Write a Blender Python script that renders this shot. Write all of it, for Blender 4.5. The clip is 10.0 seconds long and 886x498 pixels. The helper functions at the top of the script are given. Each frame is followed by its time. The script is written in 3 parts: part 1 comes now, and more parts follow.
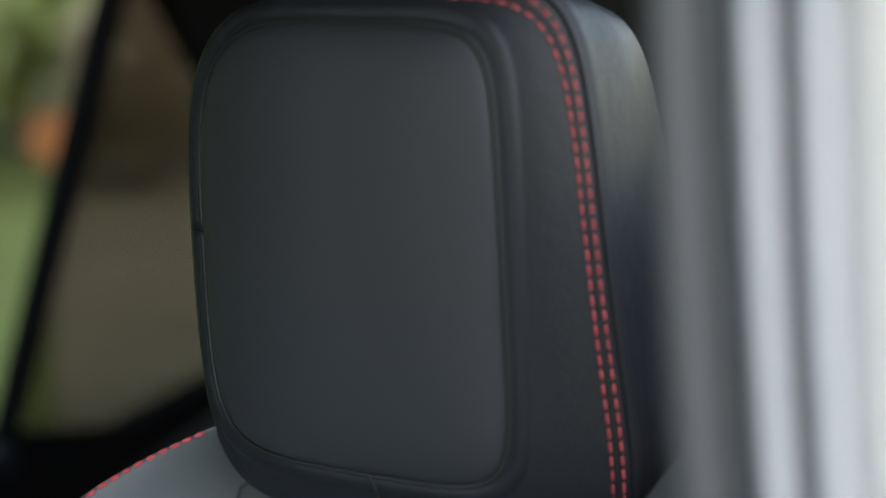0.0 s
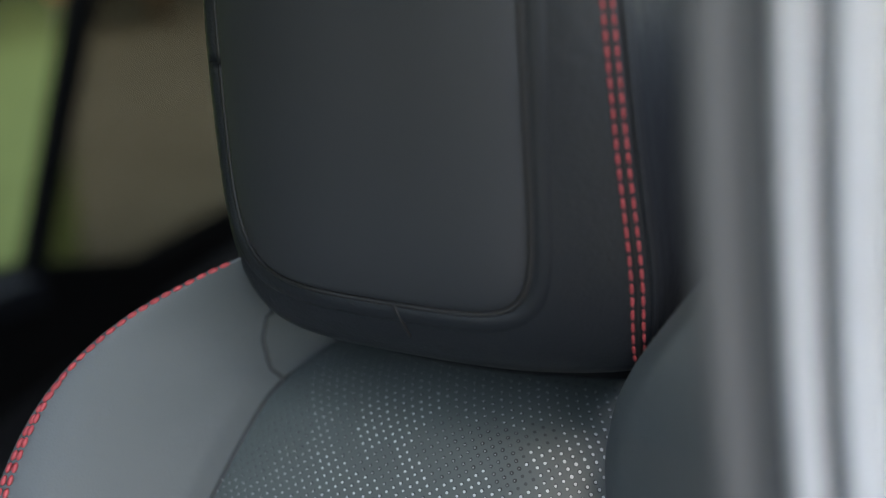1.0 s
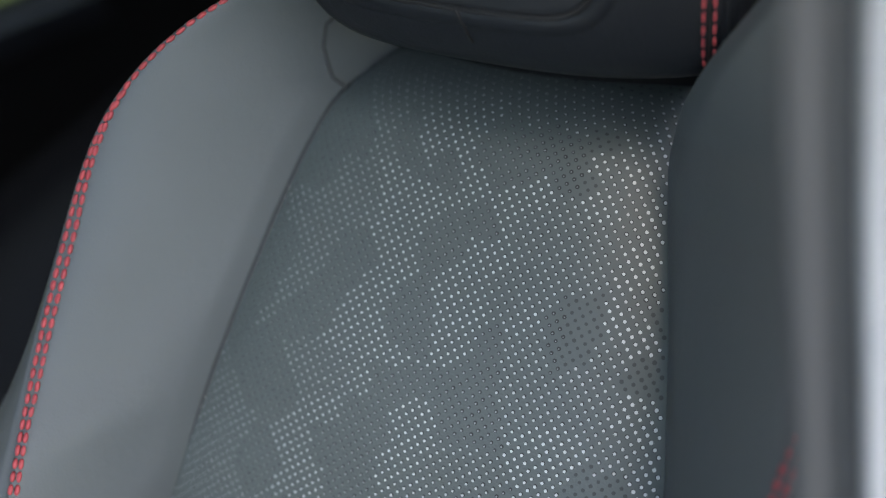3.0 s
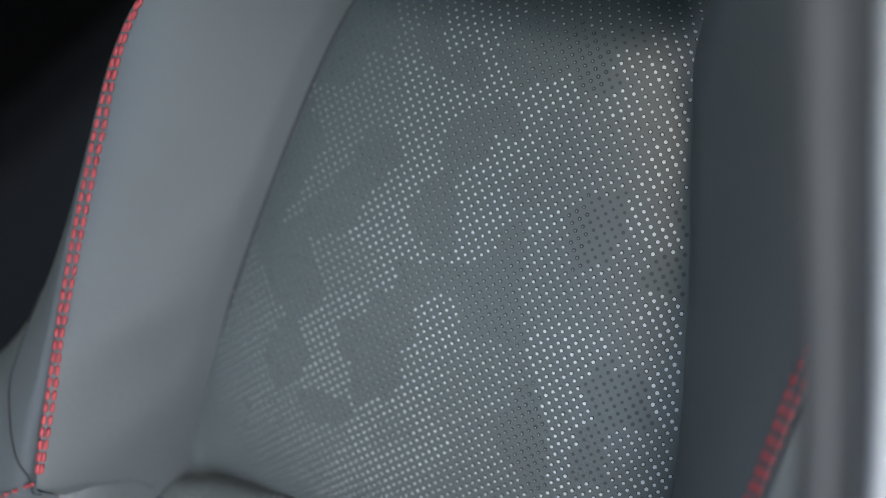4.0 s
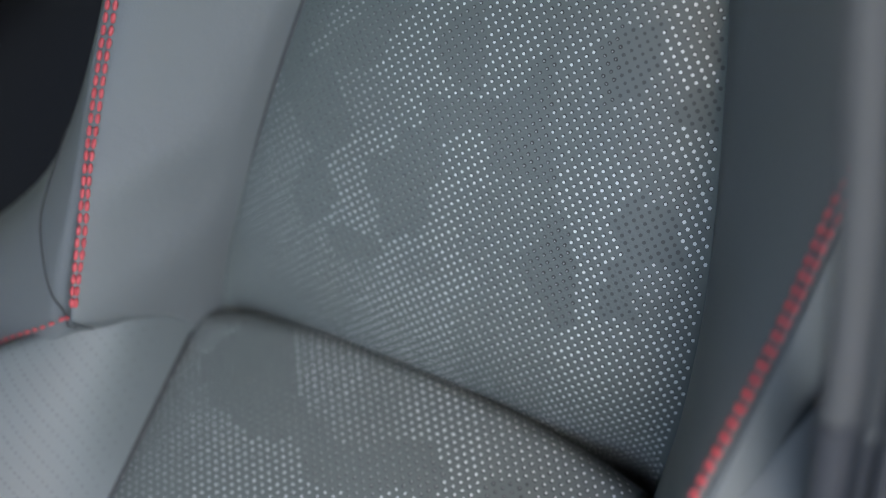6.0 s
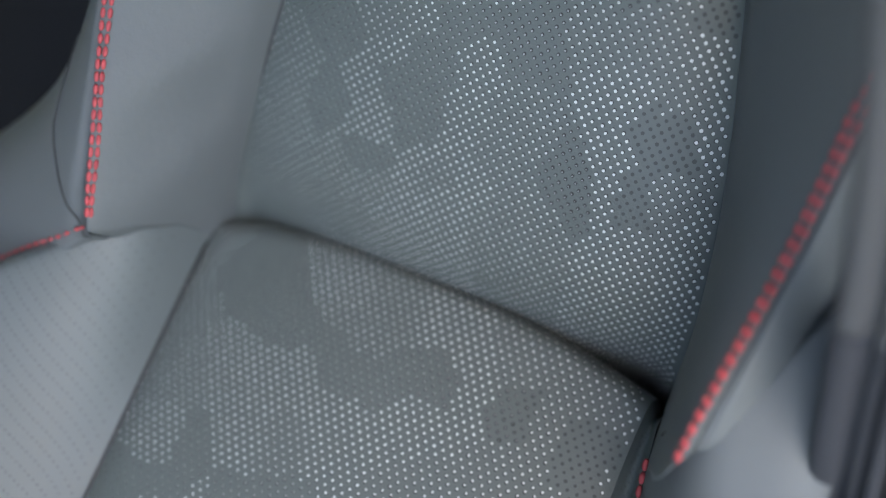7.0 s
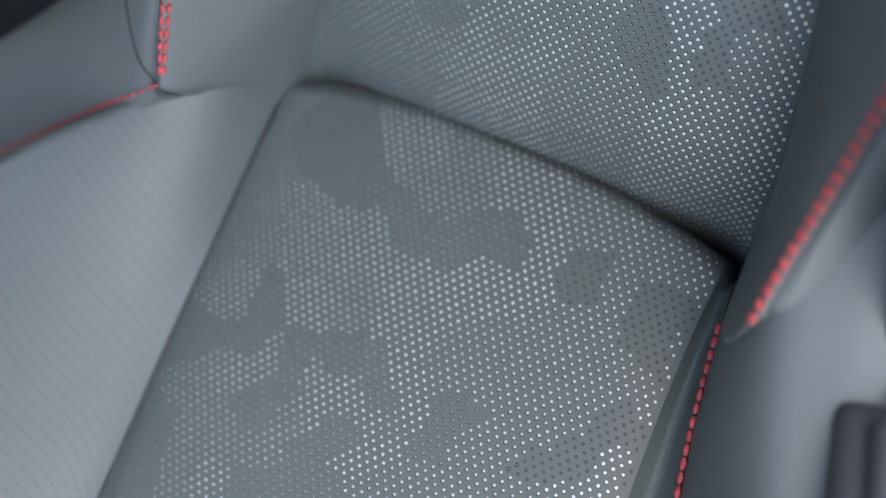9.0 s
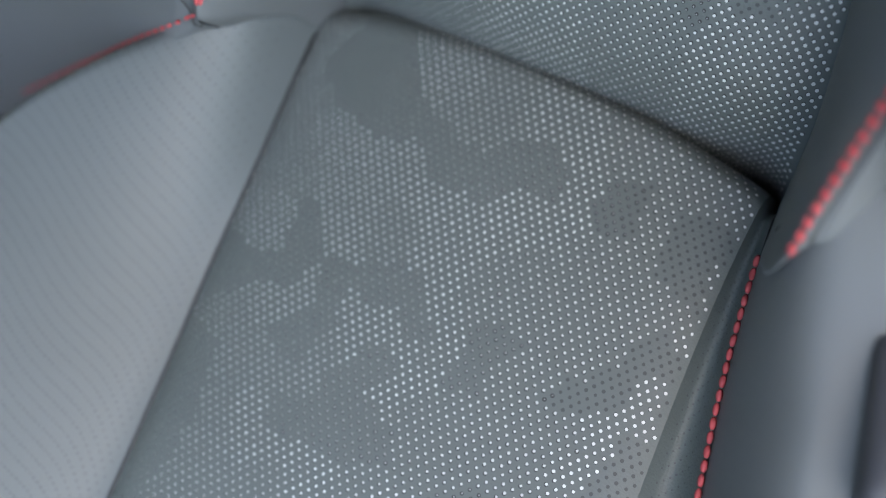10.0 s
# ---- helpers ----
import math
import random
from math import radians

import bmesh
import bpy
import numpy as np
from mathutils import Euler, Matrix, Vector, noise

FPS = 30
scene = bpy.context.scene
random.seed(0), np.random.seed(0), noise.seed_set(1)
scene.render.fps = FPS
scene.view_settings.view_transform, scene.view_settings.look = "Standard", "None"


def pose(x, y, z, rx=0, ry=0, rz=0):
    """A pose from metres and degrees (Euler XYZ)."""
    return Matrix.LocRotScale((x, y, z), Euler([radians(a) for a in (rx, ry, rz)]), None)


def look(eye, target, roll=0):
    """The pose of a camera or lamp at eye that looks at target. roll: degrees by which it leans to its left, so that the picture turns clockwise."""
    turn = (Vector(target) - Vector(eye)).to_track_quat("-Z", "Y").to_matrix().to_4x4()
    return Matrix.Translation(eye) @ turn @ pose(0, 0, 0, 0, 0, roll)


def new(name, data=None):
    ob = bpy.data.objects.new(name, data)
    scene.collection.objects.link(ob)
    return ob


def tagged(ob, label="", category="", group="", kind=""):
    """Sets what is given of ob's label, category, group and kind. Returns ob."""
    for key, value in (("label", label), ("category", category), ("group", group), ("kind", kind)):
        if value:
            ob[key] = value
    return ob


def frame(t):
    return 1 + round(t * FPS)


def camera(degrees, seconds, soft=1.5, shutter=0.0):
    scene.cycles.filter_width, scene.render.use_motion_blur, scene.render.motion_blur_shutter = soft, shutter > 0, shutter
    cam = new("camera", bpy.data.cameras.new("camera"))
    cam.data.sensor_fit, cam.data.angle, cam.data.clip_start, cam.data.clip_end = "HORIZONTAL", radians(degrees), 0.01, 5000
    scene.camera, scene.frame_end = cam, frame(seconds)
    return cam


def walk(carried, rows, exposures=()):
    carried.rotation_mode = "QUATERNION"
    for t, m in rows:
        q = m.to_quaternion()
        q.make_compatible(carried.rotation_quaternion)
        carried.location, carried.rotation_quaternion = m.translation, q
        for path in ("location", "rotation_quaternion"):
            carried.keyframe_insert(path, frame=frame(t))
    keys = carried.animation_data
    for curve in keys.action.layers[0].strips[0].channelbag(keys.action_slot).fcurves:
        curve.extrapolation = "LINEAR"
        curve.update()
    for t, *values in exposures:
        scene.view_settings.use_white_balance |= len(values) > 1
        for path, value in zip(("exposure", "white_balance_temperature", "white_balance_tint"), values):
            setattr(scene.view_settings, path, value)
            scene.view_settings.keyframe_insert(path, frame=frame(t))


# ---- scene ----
cam = camera(42.81, 10.0, soft=1.15)
cam.data.dof.use_dof = True
cam.data.dof.focus_distance = 0.625
cam.data.dof.aperture_fstop = 2.0
walk(cam, [
    (0.0, pose(0.2370, -0.3024, 1.3368, 73.936, 0.936, 21.398)),
    (0.5, pose(0.2371, -0.3026, 1.3375, 69.874, 1.157, 21.689)),
    (1.0, pose(0.2354, -0.3020, 1.3361, 65.403, 1.718, 22.110)),
    (1.5, pose(0.2318, -0.3016, 1.3303, 61.227, 1.984, 22.887)),
    (2.0, pose(0.2304, -0.3025, 1.3289, 57.666, 2.398, 23.499)),
    (2.5, pose(0.2328, -0.3010, 1.3295, 54.290, 3.012, 24.245)),
    (3.0, pose(0.2335, -0.2999, 1.3307, 51.043, 3.580, 24.593)),
    (4.5, pose(0.2403, -0.2997, 1.3382, 43.552, 5.213, 26.133)),
    (5.0, pose(0.2383, -0.3003, 1.3350, 41.731, 5.301, 26.290)),
    (6.5, pose(0.2384, -0.2998, 1.3259, 35.860, 6.129, 26.921)),
    (7.0, pose(0.2367, -0.3016, 1.3255, 33.617, 6.265, 27.089)),
    (7.5, pose(0.2371, -0.3022, 1.3226, 32.061, 7.072, 27.763)),
    (8.0, pose(0.2374, -0.3031, 1.3208, 30.695, 7.794, 28.392)),
    (8.5, pose(0.2376, -0.3037, 1.3187, 29.110, 8.509, 28.931)),
    (9.0, pose(0.2374, -0.3050, 1.3171, 27.501, 9.141, 29.455)),
    (9.5, pose(0.2382, -0.3059, 1.3162, 26.017, 10.040, 29.979)),
    (10.0, pose(0.2382, -0.3081, 1.3154, 24.514, 10.692, 30.435)),
], exposures=[(0.0, 1.07, 8350, 11), (3.0, 1.00, 8350, 11), (5.0, 1.03, 8250, 11), (7.0, 1.16, 8050, 11), (10.0, 1.18, 7850, 10)])

# ---- light ----
world = bpy.data.worlds.new("world")
scene.world = world
world.use_nodes = True
wn = world.node_tree
sky = wn.nodes.new("ShaderNodeTexSky")
sky.sky_type = "NISHITA"
sky.sun_disc = False
sky.sun_elevation, sky.sun_rotation = radians(60), radians(120)
sky.air_density, sky.dust_density = 1.1, 1.0
wn.links.new(sky.outputs[0], wn.nodes["Background"].inputs[0])
wn.nodes["Background"].inputs[1].default_value = 0.40
sun_data = bpy.data.lights.new("sun", "SUN")
sun_data.energy, sun_data.angle, sun_data.color = 0.9, radians(25), (0.52, 0.74, 1.0)
sun = new("sun", sun_data)
sun.matrix_world = look((-0.5, -0.3, 5.0), (0, 0, 0.6))

# ---- materials ----
def shader(name, color, rough=0.5, metal=0.0, grain=0.0, grain_scale=400.0, vary=0.12, vary_scale=9.0, spec=0.5, coat=0.0):
    m = bpy.data.materials.new(name)
    m.use_nodes = True
    t = m.node_tree
    b = t.nodes["Principled BSDF"]
    b.inputs["Roughness"].default_value = rough
    b.inputs["Metallic"].default_value = metal
    b.inputs["Specular IOR Level"].default_value = spec
    b.inputs["Coat Weight"].default_value = coat
    co = t.nodes.new("ShaderNodeTexCoord")
    n = t.nodes.new("ShaderNodeTexNoise")
    n.inputs["Scale"].default_value = vary_scale
    n.inputs["Detail"].default_value = 5
    t.links.new(co.outputs["Object"], n.inputs["Vector"])
    mix = t.nodes.new("ShaderNodeMix")
    mix.data_type = "RGBA"
    mix.inputs["A"].default_value = (*[c * (1 - vary) for c in color], 1)
    mix.inputs["B"].default_value = (*[min(1, c * (1 + vary)) for c in color], 1)
    t.links.new(n.outputs["Fac"], mix.inputs["Factor"])
    t.links.new(mix.outputs["Result"], b.inputs["Base Color"])
    if grain:
        v = t.nodes.new("ShaderNodeTexVoronoi")
        v.inputs["Scale"].default_value = grain_scale
        v.feature = "DISTANCE_TO_EDGE"
        n2 = t.nodes.new("ShaderNodeTexNoise")
        n2.inputs["Scale"].default_value = grain_scale * 0.35
        n2.inputs["Detail"].default_value = 4
        add = t.nodes.new("ShaderNodeMath")
        add.operation = "MULTIPLY_ADD"
        add.inputs[1].default_value = 0.6
        t.links.new(co.outputs["Object"], v.inputs["Vector"])
        t.links.new(co.outputs["Object"], n2.inputs["Vector"])
        t.links.new(v.outputs["Distance"], add.inputs[0])
        t.links.new(n2.outputs["Fac"], add.inputs[2])
        bump = t.nodes.new("ShaderNodeBump")
        bump.inputs["Strength"].default_value = grain
        bump.inputs["Distance"].default_value = 0.0006
        t.links.new(add.outputs[0], bump.inputs["Height"])
        t.links.new(bump.outputs[0], b.inputs["Normal"])
    return m

LEATHER = shader("leather", (0.090, 0.103, 0.109), 0.6, grain=0.4, grain_scale=480)
LEATHER_DARK = shader("dark_leather", (0.0115, 0.0138, 0.0175), 0.44, grain=0.8, grain_scale=380, spec=0.24)
PANEL = shader("insert_leather", (0.080, 0.100, 0.099), 0.5, grain=0.6, grain_scale=430)
THREAD = shader("red_thread", (0.43, 0.060, 0.070), 0.6, vary=0.2, vary_scale=300)
THREAD_BLACK = shader("black_thread", (0.008, 0.008, 0.009), 0.6)
SEAM = shader("seam", (0.032, 0.036, 0.039), 0.7)
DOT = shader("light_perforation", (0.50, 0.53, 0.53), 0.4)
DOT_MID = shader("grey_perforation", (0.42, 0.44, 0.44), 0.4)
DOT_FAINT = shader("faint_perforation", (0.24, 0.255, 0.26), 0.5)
DOT_SOFT = shader("soft_perforation", (0.066, 0.077, 0.080), 0.7)
DOT_DEEP = shader("deep_perforation", (0.052, 0.058, 0.060), 0.8)
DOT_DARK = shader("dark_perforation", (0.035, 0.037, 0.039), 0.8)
PAINT = shader("silver_paint", (0.43, 0.45, 0.48), 0.42, coat=0.25)
PAINT_WHITE = shader("white_paint", (0.62, 0.61, 0.60), 0.4, coat=0.3)
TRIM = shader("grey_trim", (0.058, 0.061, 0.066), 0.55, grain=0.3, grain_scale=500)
RUBBER = shader("rubber", (0.03, 0.03, 0.033), 0.6)
LEATHER_LIGHT = shader("light_leather", (0.089, 0.106, 0.110), 0.5, grain=0.3, grain_scale=800)
PAD = shader("pad_leather", (0.026, 0.0285, 0.033), 0.55, grain=0.2, grain_scale=700, spec=0.3)
# lever plastic; low on the pillar the dark tone also stands for shade
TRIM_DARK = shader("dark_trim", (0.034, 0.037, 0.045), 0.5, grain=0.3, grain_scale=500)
TINT = bpy.data.materials.new("tinted_glass")
TINT.use_nodes = True
_t = TINT.node_tree
_g, _c, _m = _t.nodes.new("ShaderNodeBsdfGlossy"), _t.nodes.new("ShaderNodeBsdfTransparent"), _t.nodes.new("ShaderNodeMixShader")
_g.inputs["Roughness"].default_value = 0.02
_c.inputs["Color"].default_value = (0.50, 0.47, 0.43, 1)
_m.inputs["Fac"].default_value = 0.04
_t.links.new(_c.outputs[0], _m.inputs[1])
_t.links.new(_g.outputs[0], _m.inputs[2])
_t.links.new(_m.outputs[0], _t.nodes["Material Output"].inputs["Surface"])
LEDGE = shader("ledge_plastic", (0.005, 0.0055, 0.007), 0.7, spec=0.2, grain=0.3, grain_scale=500)
CARPET = shader("black_carpet", (0.005, 0.005, 0.0055), 0.95, grain=0.5, grain_scale=300)
PLASTIC = shader("black_plastic", (0.009, 0.009, 0.010), 0.6, grain=0.3, grain_scale=500, spec=0.25)
CLOTH = shader("headliner", (0.006, 0.006, 0.006), 1.0, spec=0.05)
GRASS = shader("grass", (0.066, 0.088, 0.030), 0.9, spec=0.05, vary=0.5, vary_scale=1.3)
EARTH = shader("earth", (0.135, 0.130, 0.094), 0.95, vary=0.4, vary_scale=2.0, spec=0.05)
ASPHALT = shader("asphalt", (0.07, 0.07, 0.072), 0.9, vary=0.3, vary_scale=3)
LEAF = shader("leaf", (0.20, 0.235, 0.085), 0.6, vary=0.5, vary_scale=3)
_t = LEAF.node_tree
_l, _m = _t.nodes.new("ShaderNodeBsdfTranslucent"), _t.nodes.new("ShaderNodeMixShader")
_l.inputs["Color"].default_value = (0.34, 0.40, 0.12, 1)
_m.inputs["Fac"].default_value = 0.5
_t.links.new(_t.nodes["Principled BSDF"].outputs[0], _m.inputs[1])
_t.links.new(_l.outputs[0], _m.inputs[2])
_t.links.new(_m.outputs[0], _t.nodes["Material Output"].inputs["Surface"])
ORANGE = shader("orange_leaf", (0.45, 0.18, 0.06), 0.6, vary=0.4, vary_scale=3)
DRY = shader("dry_leaf", (0.15, 0.13, 0.075), 0.7, vary=0.5, vary_scale=4)
BARK = shader("bark", (0.16, 0.12, 0.08), 0.9, vary=0.3)

# ---- mesh helpers ----
def part(name, bm, material, parent=None, label="", smooth=True):
    me = bpy.data.meshes.new(name)
    bm.normal_update()
    bm.to_mesh(me)
    bm.free()
    for mt in (material if isinstance(material, (list, tuple)) else [material]):
        me.materials.append(mt)
    if smooth:
        me.shade_smooth()
    ob = new(name, me)
    if parent is not None:
        ob.parent = parent
    if label:
        tagged(ob, label)
    return ob

def thing(name, label, category, **more):
    return tagged(new(name), label, category, **more)

def lerp(table, x):
    """Smooth reading of a short table of (x, value)."""
    if x <= table[0][0]:
        return table[0][1]
    for (x0, y0), (x1, y1) in zip(table, table[1:]):
        if x <= x1:
            k = (x - x0) / (x1 - x0)
            return y0 + (y1 - y0) * k
    return table[-1][1]

def smooth_table(table, n=40):
    """The table resampled with a gentle rounding of its corners."""
    lo, hi = table[0][0], table[-1][0]
    xs = [lo + (hi - lo) * i / n for i in range(n + 1)]
    ys = [lerp(table, x) for x in xs]
    for _ in range(6):
        ys = [ys[0]] + [(ys[i - 1] + 2 * ys[i] + ys[i + 1]) / 4 for i in range(1, n)] + [ys[-1]]
    return list(zip(xs, ys))

def sheet(fn, us, vs, thick=0.0, flip=False):
    """A grid of quads over two parameters; fn gives a point. thick: a second skin behind it, closed all round."""
    bm = bmesh.new()
    grid = [[bm.verts.new(fn(u, v)) for u in us] for v in vs]
    for j in range(len(vs) - 1):
        for i in range(len(us) - 1):
            q = (grid[j][i], grid[j][i + 1], grid[j + 1][i + 1], grid[j + 1][i])
            bm.faces.new(q[::-1] if flip else q)
    if thick:
        bm.normal_update()
        bmesh.ops.solidify(bm, geom=bm.faces[:], thickness=thick)
    return bm

def tube(points, radius, sides=8, bm=None):
    """A closed-ended tube along points."""
    bm = bm or bmesh.new()
    pts = [Vector(p) for p in points]
    rings = []
    side = None
    for i, p in enumerate(pts):
        d = (pts[min(i + 1, len(pts) - 1)] - pts[max(i - 1, 0)]).normalized()
        if side is None:
            side = d.orthogonal().normalized()
        side = (side - d * side.dot(d)).normalized()
        up = d.cross(side)
        rings.append([bm.verts.new(p + (side * math.cos(a) + up * math.sin(a)) * radius)
                      for a in [2 * math.pi * k / sides for k in range(sides)]])
    for r0, r1 in zip(rings, rings[1:]):
        for k in range(sides):
            bm.faces.new((r0[k], r0[(k + 1) % sides], r1[(k + 1) % sides], r1[k]))
    bm.faces.new(rings[0][::-1])
    bm.faces.new(rings[-1])
    return bm

def box(x0, x1, y0, y1, z0, z1, bevel=0.004):
    own = bmesh.new()
    bmesh.ops.create_cube(own, size=1, matrix=Matrix.Translation(((x0 + x1) / 2, (y0 + y1) / 2, (z0 + z1) / 2)) @ Matrix.Diagonal((x1 - x0, y1 - y0, z1 - z0, 1)))
    if bevel:
        bmesh.ops.bevel(own, geom=own.edges[:], offset=bevel, segments=2, affect="EDGES", profile=0.5)
    return own

def along(points, step):
    """Points at even steps on a polyline, with the direction there."""
    pts = [Vector(p) for p in points]
    out, left = [], 0.0
    for a, b in zip(pts, pts[1:]):
        d = b - a
        length = d.length
        s = left
        while s < length:
            out.append((a + d * (s / length), d / length))
            s += step
        left = s - length
    return out

def stitches(points, step, length, radius):
    """Short threads along a line, each a flattened bead that dips into the leather at both ends."""
    bm = bmesh.new()
    for p, d in along(points, step):
        c = [p + d * (length * (k - 0.5)) for k in (0.0, 0.25, 0.5, 0.75, 1.0)]
        tube_ring(bm, c, d, [radius * r for r in (0.45, 0.9, 1.0, 0.9, 0.45)])
    return bm

def tube_ring(bm, centers, d, radii, sides=6):
    side = d.orthogonal().normalized()
    up = d.cross(side)
    rings = [[bm.verts.new(c + (side * math.cos(2 * math.pi * k / sides) + up * math.sin(2 * math.pi * k / sides)) * r) for k in range(sides)] for c, r in zip(centers, radii)]
    for r0, r1 in zip(rings, rings[1:]):
        for k in range(sides):
            bm.faces.new((r0[k], r0[(k + 1) % sides], r1[(k + 1) % sides], r1[k]))
    bm.faces.new(rings[0][::-1])
    bm.faces.new(rings[-1])

def span(a, b, n):
    return [a + (b - a) * i / n for i in range(n + 1)]

# ---- the seat's axes ----
CREASE = Vector((0, 0, 0.72))
REC, TILT = radians(28.5), radians(-3.5)
BACK_UP, BACK_OUT = Vector((0, math.sin(REC), math.cos(REC))), Vector((0, -math.cos(REC), math.sin(REC)))
SEAT_FWD, SEAT_UP = Vector((0, -math.cos(TILT), math.sin(TILT))), Vector((0, math.sin(TILT), math.cos(TILT)))

def back_at(u, v, h):
    return CREASE + Vector((u, 0, 0)) + BACK_UP * v + BACK_OUT * h

def cush_at(u, w, h):
    return CREASE + Vector((u, 0, 0)) + SEAT_FWD * w + SEAT_UP * h

# backrest: seam of the insert and stitched edge on both sides, by height, and how far the edge stands out
SEAM_L = smooth_table([(-0.08, 0.165), (-0.01, 0.158), (0.04, 0.150), (0.10, 0.141), (0.15, 0.133), (0.205, 0.123), (0.27, 0.112), (0.32, 0.101), (0.345, 0.088), (0.43, 0.05)])
SEAM_R = smooth_table([(-0.08, 0.156), (-0.014, 0.158), (0.034, 0.164), (0.094, 0.159), (0.144, 0.152), (0.19, 0.142), (0.229, 0.134), (0.271, 0.122), (0.29, 0.117), (0.322, 0.108), (0.345, 0.110), (0.378, 0.128), (0.418, 0.158), (0.43, 0.165)])
EDGE_L = smooth_table([(-0.08, 0.182), (0.04, 0.185), (0.093, 0.191), (0.136, 0.203), (0.189, 0.206), (0.25, 0.204), (0.291, 0.198), (0.32, 0.182), (0.36, 0.153), (0.40, 0.102), (0.43, 0.065)])
EDGE_R = smooth_table([(-0.06, 0.182), (0.037, 0.189), (0.080, 0.196), (0.110, 0.203), (0.153, 0.211), (0.21, 0.217), (0.30, 0.228), (0.36, 0.240), (0.43, 0.250)])
RISE = smooth_table([(-0.16, 0.100), (0.0, 0.108), (0.041, 0.107), (0.093, 0.089), (0.136, 0.068), (0.19, 0.052), (0.25, 0.039), (0.32, 0.028), (0.355, 0.022), (0.40, -0.014), (0.43, -0.050)])
RISE_R = smooth_table([(-0.16, 0.120), (0.0, 0.135), (0.037, 0.134), (0.063, 0.128), (0.110, 0.101), (0.15, 0.072), (0.20, 0.050), (0.25, 0.039), (0.32, 0.028), (0.36, 0.022), (0.43, 0.015)])
FLARE = smooth_table([(-0.16, 0.34), (-0.05, 0.22), (0.0, 0.158), (0.05, 0.105), (0.10, 0.060), (0.166, 0.032), (0.25, 0.020), (0.45, 0.016)])

def base(v):
    return -0.62 * max(0.0, v) ** 2 - 24.0 * max(0.0, v - 0.31) ** 2 - 1.6 * max(0.0, 0.05 - v) ** 2

def seam_height(side, v):
    if side > 0 and v > 0.295:
        return lerp([(0.295, base(0.295) - 0.009), (0.335, -0.058), (0.378, -0.022), (0.43, 0.012)], v)
    return base(v) - (0.009 if side > 0 else 0)

def insert_back(a, v):
    u = (-lerp(SEAM_L, v) if a < 0 else min(lerp(SEAM_R, v), 0.126 if v > 0.3 else 1)) * abs(a)
    return back_at(u, v, base(v) - 3.0 * max(0.0, 0.055 - v) ** 2 * (1 - a ** 16) + 0.006 * (1 - a * a) - 0.004 * a ** 8 - (0.011 * ((a - 0.5) / 0.5) ** 2 if a > 0.5 else 0))

def bolster_back(side, a, v):
    """a: 0 at the seam, 1 at the stitched edge."""
    s, e = (lerp(SEAM_L, v), lerp(EDGE_L, v)) if side < 0 else (lerp(SEAM_R, v), lerp(EDGE_R, v))
    h0, h1 = seam_height(side, v) - 0.006, lerp(RISE if side < 0 else RISE_R, v)
    roll = 0.006 * min(1.0, a * 10) * (1 - a)
    if side < 0:
        h0 -= 0.9 * max(0.0, v - 0.326) * max(0.0, 1 - a / 0.42)
    folds = lerp([(0.0, 0.0075), (0.15, 0.005), (0.3, 0.003)], v) * noise.noise((side * 3 + a * 1.1, v * 13 + a * 1.3, 0.3)) * a * (1 - a) * 4
    if side < 0 and v < 0.16:
        folds += 0.0055 * math.cos(2 * math.pi * (v - 0.045 + 0.02 * a) / 0.085) * min(1.0, (0.16 - v) / 0.04) * min(1.0, 4 * a) * (1 - a ** 3)
    tuck = 1.6 * max(0.0, lerp(FOOT_L if side < 0 else FOOT_R, a) + 0.002 - v)
    return back_at(side * (s + (e - s) * a), v, h0 + roll + (h1 - h0) * (1 - (1 - a) ** 1.5) + folds - tuck)

def flank_back(side, a, v):
    e = lerp(EDGE_L, v) if side < 0 else lerp(EDGE_R, v)
    h1 = lerp(RISE if side < 0 else RISE_R, v)
    dip = 0.004 * math.exp(-((a - 0.04) / 0.03) ** 2)
    wide = lerp(FLARE, v) * (0.62 if side > 0 else 1.0)
    return back_at(side * (e + wide * math.sin(a * math.pi / 2)), v, h1 - 0.03 * a - (0.16 - 0.75 * wide) * a ** 3 - dip - (0.6 * max(0.0, 0.10 - v) * a ** 0.6 if side > 0 else 0.0) - 1.6 * max(0.0, flank_foot(side, a) - v))

# lower ends, where the bolsters and side panels meet the cushion
FOOT_L = [(0.0, -0.055), (0.10, -0.030), (0.20, -0.012), (0.35, 0.006), (0.6, 0.016), (1.0, 0.020)]
FOOT_R = [(0.0, -0.06), (0.3, -0.03), (0.6, 0.004), (0.85, 0.030), (1.0, 0.046)]
FOOT_FLANK = [(0.0, 0.020), (0.015, 0.004), (0.046, -0.022), (0.08, -0.047), (0.111, -0.072), (0.20, -0.145), (0.34, -0.17)]

def flank_foot(side, a):
    if side > 0:
        return 0.046 + 0.07 * a
    v = 0.0
    for _ in range(20):
        v = 0.6 * v + 0.4 * lerp(FOOT_FLANK, lerp(FLARE, v) * math.sin(a * math.pi / 2))
    return v

# cushion: the same, by distance forward of the crease
CSEAM_L = smooth_table([(-0.03, 0.163), (0.03, 0.160), (0.14, 0.150), (0.20, 0.145), (0.26, 0.138), (0.36, 0.128), (0.50, 0.118)])
CSEAM_R = smooth_table([(-0.03, 0.154), (0.0, 0.153), (0.03, 0.1515), (0.06, 0.152), (0.105, 0.154), (0.15, 0.1575), (0.185, 0.161), (0.36, 0.176), (0.50, 0.186)])
CSTITCH = smooth_table([(-0.03, 0.158), (0.03, 0.162), (0.071, 0.168), (0.0955, 0.172), (0.128, 0.1775), (0.158, 0.185), (0.185, 0.192), (0.36, 0.228), (0.50, 0.242)])
